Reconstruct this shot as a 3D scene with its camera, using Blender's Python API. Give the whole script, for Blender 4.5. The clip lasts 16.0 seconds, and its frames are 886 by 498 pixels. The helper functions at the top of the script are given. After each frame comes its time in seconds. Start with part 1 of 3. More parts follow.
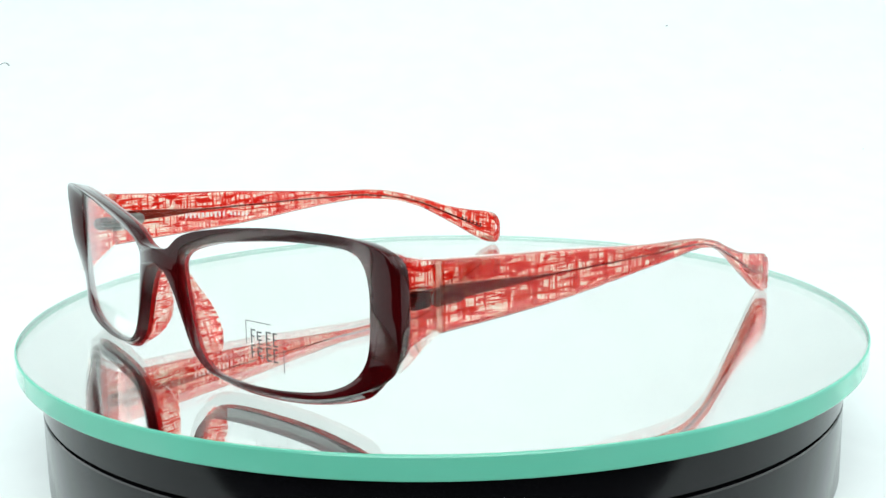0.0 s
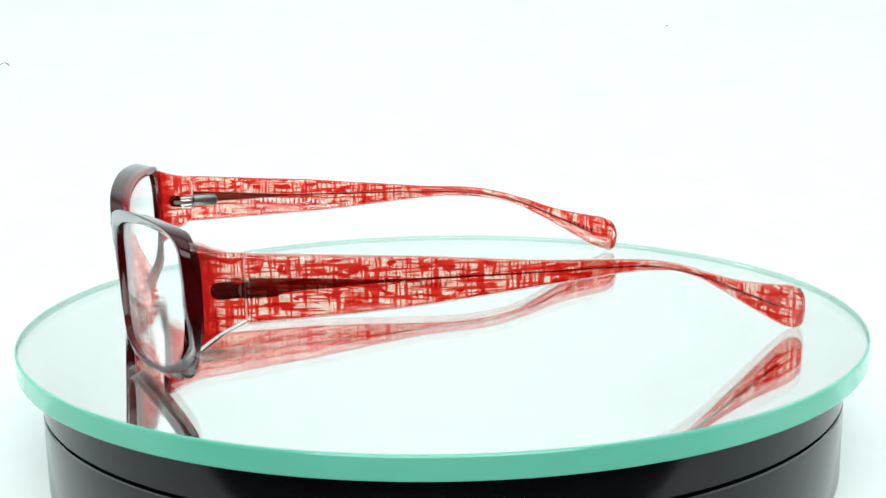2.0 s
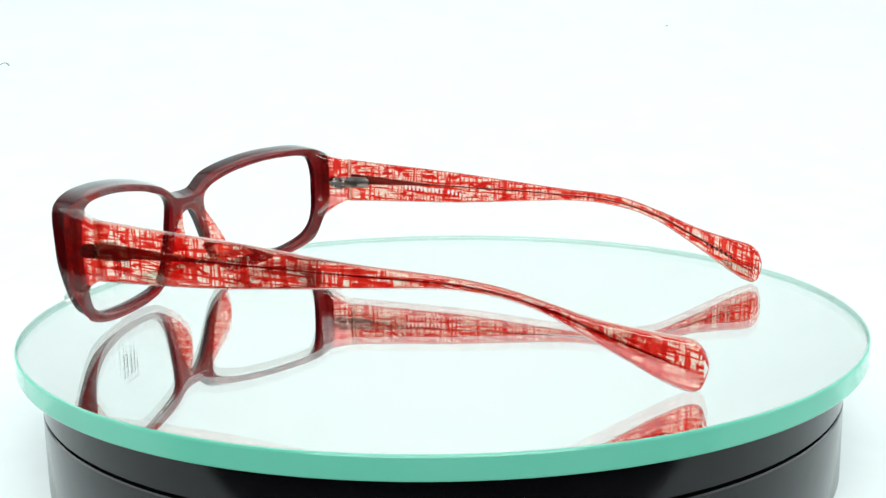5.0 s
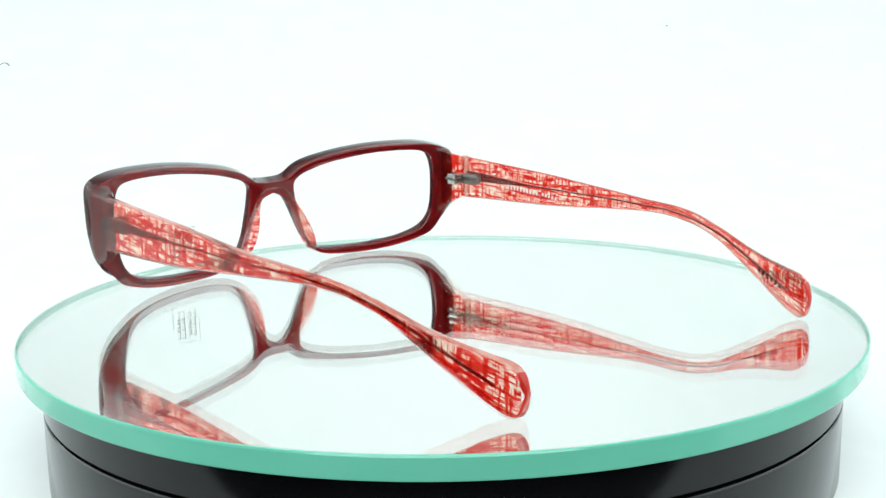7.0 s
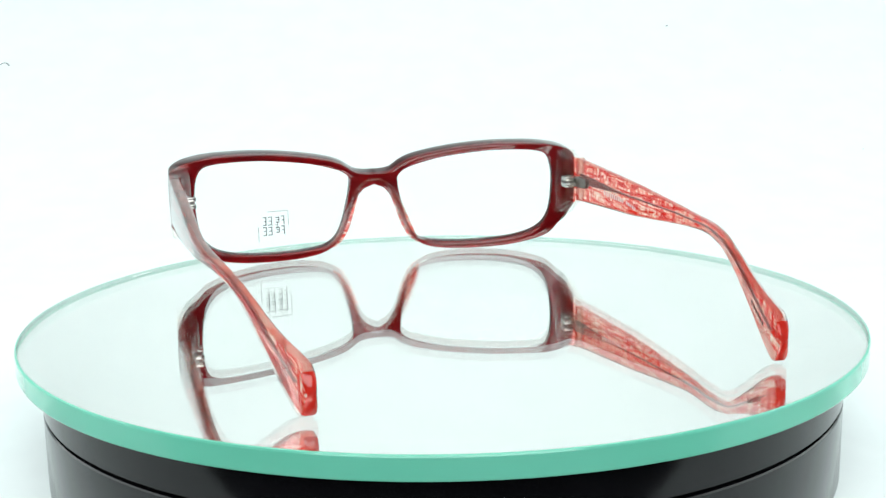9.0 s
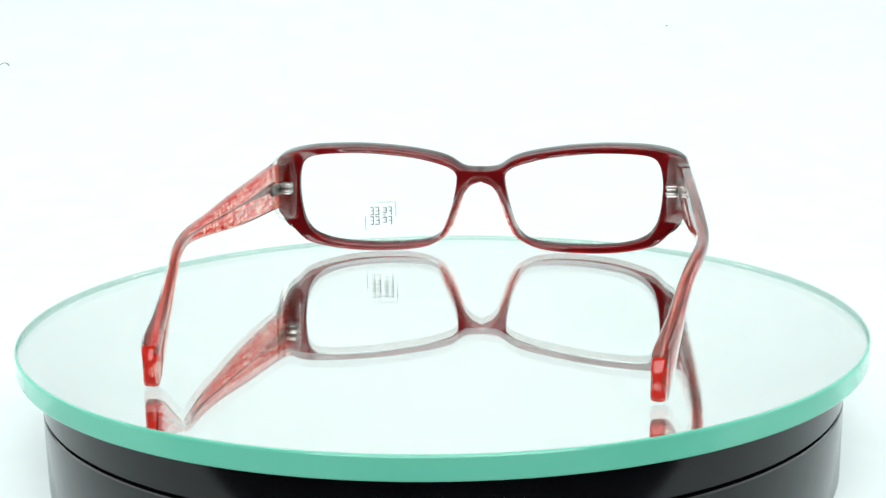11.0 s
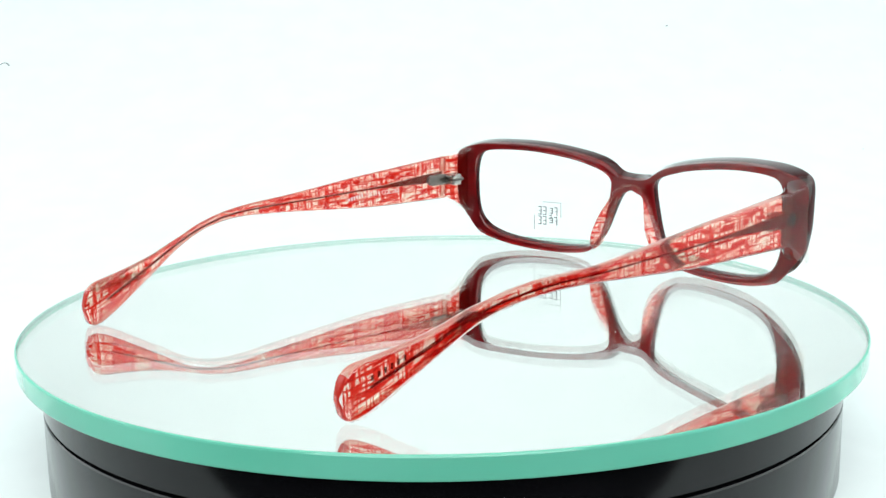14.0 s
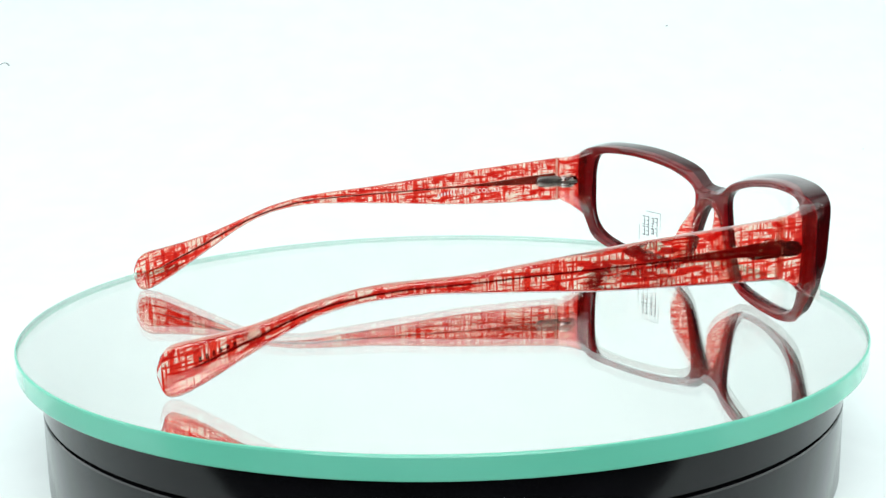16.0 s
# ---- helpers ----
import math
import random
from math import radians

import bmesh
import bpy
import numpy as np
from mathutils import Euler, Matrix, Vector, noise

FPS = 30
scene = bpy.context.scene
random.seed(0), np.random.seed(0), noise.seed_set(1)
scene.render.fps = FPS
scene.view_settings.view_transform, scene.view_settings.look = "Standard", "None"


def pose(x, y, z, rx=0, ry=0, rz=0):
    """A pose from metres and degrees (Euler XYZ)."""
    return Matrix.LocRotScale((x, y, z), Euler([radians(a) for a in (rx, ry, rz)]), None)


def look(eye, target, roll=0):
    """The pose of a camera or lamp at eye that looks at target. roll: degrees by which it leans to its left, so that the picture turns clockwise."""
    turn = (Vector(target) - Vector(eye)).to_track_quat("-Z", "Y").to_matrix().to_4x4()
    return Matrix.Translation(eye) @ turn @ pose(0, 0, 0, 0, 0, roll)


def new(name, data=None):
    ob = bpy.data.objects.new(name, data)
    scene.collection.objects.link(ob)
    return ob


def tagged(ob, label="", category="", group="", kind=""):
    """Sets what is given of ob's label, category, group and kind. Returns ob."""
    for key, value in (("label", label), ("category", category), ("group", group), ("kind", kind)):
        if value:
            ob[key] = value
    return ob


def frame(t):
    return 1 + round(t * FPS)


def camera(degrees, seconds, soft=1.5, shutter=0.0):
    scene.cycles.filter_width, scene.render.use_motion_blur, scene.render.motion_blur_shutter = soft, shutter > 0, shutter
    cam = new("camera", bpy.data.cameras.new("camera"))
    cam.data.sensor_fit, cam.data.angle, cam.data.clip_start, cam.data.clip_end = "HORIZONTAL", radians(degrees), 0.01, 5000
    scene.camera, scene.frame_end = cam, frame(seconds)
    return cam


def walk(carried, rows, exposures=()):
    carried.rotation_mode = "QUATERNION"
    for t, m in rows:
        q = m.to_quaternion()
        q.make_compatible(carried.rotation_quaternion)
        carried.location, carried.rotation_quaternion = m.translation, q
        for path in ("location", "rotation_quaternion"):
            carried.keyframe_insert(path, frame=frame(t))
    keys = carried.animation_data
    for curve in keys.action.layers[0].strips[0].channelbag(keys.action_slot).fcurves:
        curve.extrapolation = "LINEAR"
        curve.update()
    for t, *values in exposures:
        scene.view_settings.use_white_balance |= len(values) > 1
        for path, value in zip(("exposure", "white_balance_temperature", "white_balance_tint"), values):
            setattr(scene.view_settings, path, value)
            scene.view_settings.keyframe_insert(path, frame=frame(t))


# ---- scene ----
from itertools import chain

# ---------------------------------------------------------------- camera
cam = camera(42.535, 16.0, soft=1.45)
TOP = 0.0375                     # height of the glass disc's upper face above the table
EYE = Vector((0.0, -0.3, TOP + 0.07429))
PITCH, YAW = 0.191704, 0.0016086
AIM = EYE + Vector((math.sin(YAW) * math.cos(PITCH), math.cos(YAW) * math.cos(PITCH), -math.sin(PITCH)))
walk(cam, [(0.0, look(EYE, AIM, -0.841)), (16.0, look(EYE, AIM, -0.841))])
TURN_START, TURN_RATE = -47.0, -12.86364     # degrees, degrees a second

# ---------------------------------------------------------------- light
scene.view_settings.exposure = 0.0
world = bpy.data.worlds.new("tent_light")
scene.world = world
world.use_nodes = True
world.node_tree.nodes["Background"].inputs["Color"].default_value = (0.90, 0.97, 1.0, 1)
world.node_tree.nodes["Background"].inputs["Strength"].default_value = 0.06


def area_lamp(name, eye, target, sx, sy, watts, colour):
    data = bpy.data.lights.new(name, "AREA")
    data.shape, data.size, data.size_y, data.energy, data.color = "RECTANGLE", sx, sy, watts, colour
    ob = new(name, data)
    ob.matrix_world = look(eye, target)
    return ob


LAMP_TINT = (0.945, 1.0, 0.995)
area_lamp("softbox_above", (0, 0.08, 0.88), (0, 0.085, 0.0), 0.95, 0.95, 3.4, LAMP_TINT)
area_lamp("softbox_side", (-0.62, 0.14, 0.38), (0, 0.08, 0.04), 0.7, 0.5, 1.9, LAMP_TINT)
area_lamp("softbox_side", (0.62, 0.14, 0.38), (0, 0.08, 0.04), 0.7, 0.5, 1.9, LAMP_TINT)
area_lamp("backdrop_lamp", (0, 0.30, 0.80), (0, 0.80, 0.22), 0.8, 0.2, 0.12, LAMP_TINT)
# unseen fill lamp, added to brighten the green glass edge from the front
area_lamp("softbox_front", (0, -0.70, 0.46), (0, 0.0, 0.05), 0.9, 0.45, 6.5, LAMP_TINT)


# ---------------------------------------------------------------- materials
def material(name):
    mat = bpy.data.materials.new(name)
    mat.use_nodes = True
    nt = mat.node_tree
    nt.nodes.clear()
    out = nt.nodes.new("ShaderNodeOutputMaterial")
    return mat, nt, out


def node(nt, kind, **values):
    n = nt.nodes.new("ShaderNode" + kind)
    for key, value in values.items():
        n.inputs[key.replace("_", " ")].default_value = value
    return n


def coords(nt, scale, along=False):
    tc = nt.nodes.new("ShaderNodeTexCoord")
    mp = nt.nodes.new("ShaderNodeMapping")
    mp.inputs["Scale"].default_value = (scale[1], scale[2], 1.0) if along else scale
    nt.links.new(tc.outputs["UV" if along else "Object"], mp.inputs["Vector"])
    return mp.outputs["Vector"]


def noise_tex(nt, scale, detail=2.0, rough=0.5, distort=0.0, along=False):
    n = node(nt, "TexNoise", Scale=1.0, Detail=detail, Roughness=rough, Distortion=distort)
    nt.links.new(coords(nt, scale, along), n.inputs["Vector"])
    return n.outputs["Fac"]


def step(nt, value, lo, hi):
    n = nt.nodes.new("ShaderNodeMapRange")
    n.interpolation_type = "SMOOTHSTEP"
    n.inputs["From Min"].default_value, n.inputs["From Max"].default_value = lo, hi
    nt.links.new(value, n.inputs["Value"])
    return n.outputs["Result"]


def calc(nt, op, a, b):
    n = nt.nodes.new("ShaderNodeMath")
    n.operation = op
    for k, v in enumerate((a, b)):
        if isinstance(v, (int, float)):
            n.inputs[k].default_value = v
        else:
            nt.links.new(v, n.inputs[k])
    return n.outputs[0]


def blend(nt, fac, a, b):
    n = nt.nodes.new("ShaderNodeMix")
    n.data_type = "RGBA"
    if isinstance(fac, (int, float)):
        n.inputs[0].default_value = fac
    else:
        nt.links.new(fac, n.inputs[0])
    for k, v in ((6, a), (7, b)):
        if isinstance(v, tuple):
            n.inputs[k].default_value = (*v, 1)
        else:
            nt.links.new(v, n.inputs[k])
    return n.outputs[2]


def mix_shader(nt, fac, a, b):
    n = nt.nodes.new("ShaderNodeMixShader")
    if isinstance(fac, (int, float)):
        n.inputs[0].default_value = fac
    else:
        nt.links.new(fac, n.inputs[0])
    nt.links.new(a, n.inputs[1])
    nt.links.new(b, n.inputs[2])
    return n.outputs[0]


def coloured(nt, kind, colour, **values):
    n = node(nt, kind, **values)
    if isinstance(colour, tuple):
        n.inputs["Color"].default_value = (*colour, 1)
    else:
        nt.links.new(colour, n.inputs["Color"])
    return n.outputs[0]


def fine_bump(nt, scale, strength, distance):
    b = node(nt, "Bump", Strength=strength, Distance=distance)
    nt.links.new(noise_tex(nt, (scale, scale, scale), 3), b.inputs["Height"])
    return b.outputs["Normal"]


def glossed(nt, body, rough, ior=1.49, normal=None):
    """A polished skin over a body shader."""
    lw = node(nt, "LayerWeight", Blend=0.5)
    base = ((ior - 1) / (ior + 1)) ** 2
    graze = calc(nt, "ADD", calc(nt, "MULTIPLY", calc(nt, "POWER", lw.outputs["Facing"], 5.0), 1 - base), base)
    gl = node(nt, "BsdfGlossy", Roughness=rough)
    gl.inputs["Color"].default_value = (1, 1, 1, 1)
    if normal is not None:
        nt.links.new(normal, gl.inputs["Normal"])
        nt.links.new(normal, lw.inputs["Normal"])
    return mix_shader(nt, graze, body, gl.outputs[0])


def weave_acetate(name, clear=0.93, gradient=False, polished=False):
    """Clear acetate with woven red threads, see-through in the gaps."""
    mat, nt, out = material(name)
    # fewer threads in the thin pads
    sparse = 0.045 if polished else 0.0

    def field(scale, detail, rough, distort, lo, hi, gain):
        lo, hi = lo + sparse, hi + sparse
        scale = tuple(1.5 * c for c in scale) if polished else scale
        return calc(nt, "MULTIPLY", step(nt, noise_tex(nt, scale, detail, rough, distort, not polished), lo, hi), gain)
    wash = field((60, 260, 420), 3, 0.6, 0.0, 0.40, 0.76, 0.30 if polished else 0.34)
    bands = field((60, 110, 1250), 2, 0.5, 0.3, 0.50, 0.555, 0.68)
    thread = field((60, 1900, 130), 2, 0.5, 0.15, 0.525, 0.575, 0.56)
    column = field((60, 620, 110), 2, 0.5, 0.2, 0.555, 0.61, 0.62)
    hair = field((80, 160, 2700), 2, 0.6, 0.0, 0.55, 0.60, 0.46)
    blob = field((90, 190, 520), 2, 0.45, 0.5, 0.57, 0.63, 0.86)
    dens = wash
    for layer in (bands, thread, column, hair, blob):
        dens = calc(nt, "MAXIMUM", dens, layer)
    cross = calc(nt, "MULTIPLY", calc(nt, "MULTIPLY", bands, column), 0.5)
    dens = calc(nt, "ADD", dens, cross)
    if polished:
        # light crosses the pad's skin twice
        dens = calc(nt, "MULTIPLY", dens, 0.9)
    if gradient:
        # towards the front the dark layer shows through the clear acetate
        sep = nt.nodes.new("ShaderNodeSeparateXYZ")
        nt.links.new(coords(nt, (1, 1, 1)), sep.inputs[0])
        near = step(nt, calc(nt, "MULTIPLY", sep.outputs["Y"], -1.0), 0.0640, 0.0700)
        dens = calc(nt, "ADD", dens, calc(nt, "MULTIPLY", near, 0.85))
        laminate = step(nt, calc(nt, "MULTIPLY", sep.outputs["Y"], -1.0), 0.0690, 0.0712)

    def ramp(stops):
        r = nt.nodes.new("ShaderNodeValToRGB")
        while len(r.color_ramp.elements) < len(stops):
            r.color_ramp.elements.new(0.5)
        for e, (pos, col) in zip(r.color_ramp.elements, stops):
            e.position, e.color = pos, (*col, 1)
        nt.links.new(dens, r.inputs["Fac"])
        return r.outputs["Color"]
    tint = ramp(((0.0, (0.99, 0.94, 0.90) if polished else (0.99, 0.92, 0.79)), (0.28, (0.95, 0.45, 0.36)), (0.55, (0.88, 0.05, 0.03)), (0.85, (0.74, 0.022, 0.016)), (1.0, (0.60, 0.012, 0.010))))
    solid = ramp(((0.0, (0.85, 0.70, 0.58)), (0.32, (0.75, 0.26, 0.20)), (0.62, (0.62, 0.025, 0.02)), (1.0, (0.30, 0.008, 0.01))))
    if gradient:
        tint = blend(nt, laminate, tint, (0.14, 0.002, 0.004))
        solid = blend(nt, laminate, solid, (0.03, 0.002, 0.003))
    see = coloured(nt, "BsdfTransparent", tint)
    dif = mix_shader(nt, 0.5, coloured(nt, "BsdfTranslucent", solid), coloured(nt, "BsdfDiffuse", solid))
    body = mix_shader(nt, clear, dif, see)
    nt.links.new(glossed(nt, body, 0.06, 1.49) if polished else body, out.inputs["Surface"])
    return mat


def clear_skin():
    """The polished clear acetate round the woven layer, with a faint cloudiness."""
    mat, nt, out = material("clear_acetate_skin")
    wash = step(nt, noise_tex(nt, (150, 260, 420), 3, 0.6), 0.35, 0.7)
    tint = blend(nt, wash, (0.995, 0.985, 0.975), (0.985, 0.93, 0.905))
    see = coloured(nt, "BsdfRefraction", tint, IOR=1.03, Roughness=0.05)
    veil = coloured(nt, "BsdfTranslucent", (0.80, 0.30, 0.26))
    body = mix_shader(nt, 0.975, veil, see)
    nt.links.new(glossed(nt, body, 0.04, 1.49, fine_bump(nt, 420, 0.08, 0.0004)), out.inputs["Surface"])
    return mat


def burgundy_acetate():
    mat, nt, out = material("burgundy_acetate")
    cloud = noise_tex(nt, (70, 70, 70), 3)
    dense = blend(nt, step(nt, cloud, 0.35, 0.7), (0.032, 0.0008, 0.0015), (0.056, 0.0012, 0.0022))
    thin = blend(nt, step(nt, cloud, 0.35, 0.7), (0.45, 0.010, 0.014), (0.60, 0.014, 0.018))
    body = mix_shader(nt, 0.12, coloured(nt, "BsdfDiffuse", dense), coloured(nt, "BsdfTransparent", thin))
    nt.links.new(glossed(nt, body, 0.05, 1.40, fine_bump(nt, 300, 0.06, 0.0004)), out.inputs["Surface"])
    return mat


def red_acetate():
    """The inner layer of the front: red, less patterned."""
    mat, nt, out = material("red_acetate")
    cloud = noise_tex(nt, (150, 150, 260), 3)
    t = step(nt, cloud, 0.35, 0.68)
    tint = blend(nt, t, (0.82, 0.10, 0.09), (0.62, 0.03, 0.035))
    solid = blend(nt, t, (0.46, 0.014, 0.019), (0.31, 0.009, 0.014))
    dif = mix_shader(nt, 0.5, coloured(nt, "BsdfTranslucent", solid), coloured(nt, "BsdfDiffuse", solid))
    body = mix_shader(nt, 0.5, dif, coloured(nt, "BsdfTransparent", tint))
    nt.links.new(glossed(nt, body, 0.05, 1.5, fine_bump(nt, 300, 0.08, 0.0004)), out.inputs["Surface"])
    return mat


def principled(name, colour, rough, metal=0.0, transmission=0.0, ior=1.5, coat=0.0, vary=0.12, scale=120.0, bump=0.0, shine=0.5):
    mat, nt, out = material(name)
    p = node(nt, "BsdfPrincipled", Roughness=rough, Metallic=metal, IOR=ior)
    p.inputs["Transmission Weight"].default_value = transmission
    p.inputs["Coat Weight"].default_value = coat
    p.inputs["Specular IOR Level"].default_value = shine
    if vary:
        f = step(nt, noise_tex(nt, (scale, scale, scale), 4), 0.3, 0.7)
        lo = tuple(c * (1 - vary) for c in colour)
        nt.links.new(blend(nt, f, lo, colour), p.inputs["Base Color"])
    else:
        p.inputs["Base Color"].default_value = (*colour, 1)
    if bump:
        nt.links.new(fine_bump(nt, scale * 4, bump, 0.001), p.inputs["Normal"])
    nt.links.new(p.outputs[0], out.inputs["Surface"])
    return mat


def green_edge_glass():
    mat, nt, out = material("green_glass_edge")
    f = step(nt, noise_tex(nt, (25, 25, 60), 2), 0.3, 0.7)
    col = blend(nt, f, (0.19, 0.84, 0.60), (0.23, 0.89, 0.66))
    body = mix_shader(nt, 0.72, coloured(nt, "BsdfTranslucent", col), coloured(nt, "BsdfDiffuse", col))
    body = mix_shader(nt, 0.36, body, coloured(nt, "BsdfTransparent", (0.90, 1.0, 0.97)))
    nt.links.new(glossed(nt, body, 0.12, 1.5), out.inputs["Surface"])
    return mat


def tip_acetate():
    mat, nt, out = material("solid_red_acetate")
    f = step(nt, noise_tex(nt, (300, 300, 300), 3), 0.3, 0.7)
    col = blend(nt, f, (0.62, 0.02, 0.012), (0.75, 0.045, 0.03))
    body = mix_shader(nt, 0.5, coloured(nt, "BsdfTranslucent", col), coloured(nt, "BsdfDiffuse", col))
    nt.links.new(glossed(nt, body, 0.06), out.inputs["Surface"])
    return mat


def tinted(name, pale, deep, solid, clear):
    """Cloudy see-through acetate between two tints."""
    mat, nt, out = material(name)
    f = step(nt, noise_tex(nt, (300, 130, 300), 3), 0.35, 0.65)
    body = mix_shader(nt, clear, coloured(nt, "BsdfDiffuse", solid), coloured(nt, "BsdfTransparent", blend(nt, f, pale, deep)))
    nt.links.new(body, out.inputs["Surface"])
    return mat


def thin_ink(name, colour, cover):
    mat, nt, out = material(name)
    f = step(nt, noise_tex(nt, (2500, 2500, 2500), 2), 0.35, 0.65)
    body = mix_shader(nt, cover, coloured(nt, "BsdfTransparent", (1, 1, 1)), coloured(nt, "BsdfDiffuse", blend(nt, f, colour, tuple(0.85 * c for c in colour))))
    nt.links.new(body, out.inputs["Surface"])
    return mat


TIP = tip_acetate()
SKIN = clear_skin()
WEAVE = weave_acetate("woven_red_acetate")
WEAVE_PAD = weave_acetate("woven_red_pad", 0.965, False, True)
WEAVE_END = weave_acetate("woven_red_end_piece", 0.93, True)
DARK = burgundy_acetate()
JOINT = tinted("joint_acetate", (0.96, 0.74, 0.67), (0.90, 0.52, 0.44), (0.50, 0.14, 0.10), 0.9)
EDGE_TINT = tinted("pale_red_acetate", (0.93, 0.52, 0.45), (0.84, 0.20, 0.15), (0.60, 0.16, 0.13), 0.8)
RED = red_acetate()
LENS = principled("lens_plastic", (0.99, 1.0, 0.995), 0.0, transmission=1.0, ior=1.12, vary=0)
GLASS = principled("clear_glass", (1.0, 0.984, 0.973), 0.0, transmission=1.0, ior=1.5, vary=0)
MIRROR = principled("silvered_back", (0.999, 0.985, 0.966), 0.0, metal=1.0, vary=0)
EDGE = green_edge_glass()
RIM_LINER = thin_ink("pale_rim_liner", (0.96, 0.97, 0.965), 0.12)
BLACK = principled("black_gloss_plastic", (0.004, 0.004, 0.005), 0.13, coat=0.0, vary=0.3, scale=60, bump=0.01, shine=0.32)
GROOVE = principled("black_rubber_seam", (0.003, 0.003, 0.003), 0.5)
# one hinge steel in two tones: its dark and bright reflections, put into colour
STEEL = principled("shaded_steel", (0.20, 0.19, 0.175), 0.33, metal=1.0, scale=900, bump=0.05)
LIT_STEEL = principled("lit_steel", (0.50, 0.485, 0.46), 0.22, metal=1.0, scale=900, bump=0.03)
DARK_STEEL = tinted("embedded_hinge_metal", (0.45, 0.05, 0.04), (0.34, 0.035, 0.03), (0.06, 0.010, 0.008), 0.68)


def core_metal():
    """Bronze wire in its red-stained channel."""
    mat, nt, out = material("bronze_core_wire")
    f = step(nt, noise_tex(nt, (500, 220, 900), 3), 0.3, 0.7)
    col = blend(nt, f, (0.13, 0.020, 0.013), (0.22, 0.045, 0.027))
    body = mix_shader(nt, 0.35, coloured(nt, "BsdfDiffuse", col), coloured(nt, "BsdfTransparent", (0.75, 0.07, 0.05)))
    nt.links.new(glossed(nt, body, 0.45, 1.2), out.inputs["Surface"])
    return mat


BROWN = core_metal()
WHITE_INK = thin_ink("white_print", (0.90, 0.85, 0.84), 0.85)
DARK_INK = thin_ink("dark_tip_print", (0.10, 0.06, 0.06), 0.55)
GREY_INK = principled("grey_print", (0.08, 0.085, 0.085), 0.5)
PAPER = principled("white_tent_fabric", (0.808, 0.870, 0.870), 0.9, vary=0.03, scale=40, bump=0.02)
ROOM = principled("dim_room_wall", (0.10, 0.10, 0.10), 0.9, scale=10)
BLACK_SLAB = principled("black_reflection_slab", (0.012, 0.012, 0.013), 1.0, scale=30, shine=0.05)
DUST = principled("grey_dust", (0.20, 0.22, 0.23), 0.9)


# ---------------------------------------------------------------- mesh helpers
def link_mesh(name, verts, faces, mats, parent=None, smooth=True, label="", slots=None):
    me = bpy.data.meshes.new(name)
    me.from_pydata([tuple(v) for v in verts], [], faces)
    for m in (mats if isinstance(mats, (list, tuple)) else [mats]):
        me.materials.append(m)
    bm = bmesh.new()
    bm.from_mesh(me)
    bmesh.ops.remove_doubles(bm, verts=bm.verts, dist=1e-6)
    bmesh.ops.recalc_face_normals(bm, faces=bm.faces)
    bm.to_mesh(me)
    bm.free()
    if slots:
        for f in me.polygons:
            f.material_index = slots(f)
    ob = new(name, me)
    if parent is not None:
        ob.parent = parent
    if label:
        ob["label"] = label
    if smooth:
        me.shade_smooth()
        me.set_sharp_from_angle(angle=radians(smooth if smooth is not True else 38))
    return ob


def part(name, bm, mat, parent, label="", smooth=True):
    me = bpy.data.meshes.new(name)
    bmesh.ops.recalc_face_normals(bm, faces=bm.faces)
    bm.to_mesh(me)
    bm.free()
    me.materials.append(mat)
    ob = new(name, me)
    ob.parent = parent
    if label:
        ob["label"] = label
    if smooth:
        me.shade_smooth()
        me.set_sharp_from_angle(angle=radians(38))
    return ob


def loft(sections, close_ends=True):
    """Verts and faces of a skin through closed sections with equal counts."""
    n = len(sections[0])
    verts = list(chain(*sections))
    faces = [(i * n + j, i * n + (j + 1) % n, (i + 1) * n + (j + 1) % n, (i + 1) * n + j)
             for i in range(len(sections) - 1) for j in range(n)]
    if close_ends:
        faces += [tuple(range(n)), tuple(range((len(sections) - 1) * n, len(sections) * n))]
    return verts, faces


def lathe(profile, n=192):
    """A turned body from (radius, z) points, closed at the axis."""
    verts, faces = [], []
    for i in range(n):
        a = 2 * math.pi * i / n
        verts += [(r * math.cos(a), r * math.sin(a), z) for r, z in profile]
    m = len(profile)
    for i in range(n):
        for j in range(m - 1):
            a, b = i * m + j, (i + 1) % n * m + j
            faces.append((a, b, b + 1, a + 1))
    return verts, faces


def rounded(cx, cz, hx, hz, r, per=4):
    """A rounded rectangle in the plane of x and z."""
    r = min(r, hx * 0.98, hz * 0.98)
    pts = []
    for sx, sz, a0 in ((1, 1, 0), (-1, 1, 90), (-1, -1, 180), (1, -1, 270)):
        for k in range(per):
            a = radians(a0 + 90 * k / (per - 1))
            pts.append((cx + sx * (hx - r) + r * math.cos(a), cz + sz * (hz - r) + r * math.sin(a)))
    return pts


def box_bm(x0, x1, y0, y1, z0, z1, bevel=0.0):
    bm = bmesh.new()
    bmesh.ops.create_cube(bm, size=1.0)
    for v in bm.verts:
        v.co = Vector(((x0 + x1) / 2 + v.co.x * (x1 - x0), (y0 + y1) / 2 + v.co.y * (y1 - y0), (z0 + z1) / 2 + v.co.z * (z1 - z0)))
    if bevel:
        bmesh.ops.bevel(bm, geom=bm.edges[:], offset=bevel, segments=2, affect="EDGES", profile=0.5)
    return bm


def rod_bm(p, q, r, n=12):
    bm = bmesh.new()
    p, q = Vector(p), Vector(q)
    m = Matrix.Translation((p + q) / 2) @ (q - p).to_track_quat("Z", "Y").to_matrix().to_4x4()
    bmesh.ops.create_cone(bm, cap_ends=True, segments=n, radius1=r, radius2=r, depth=(q - p).length, matrix=m)
    return bm


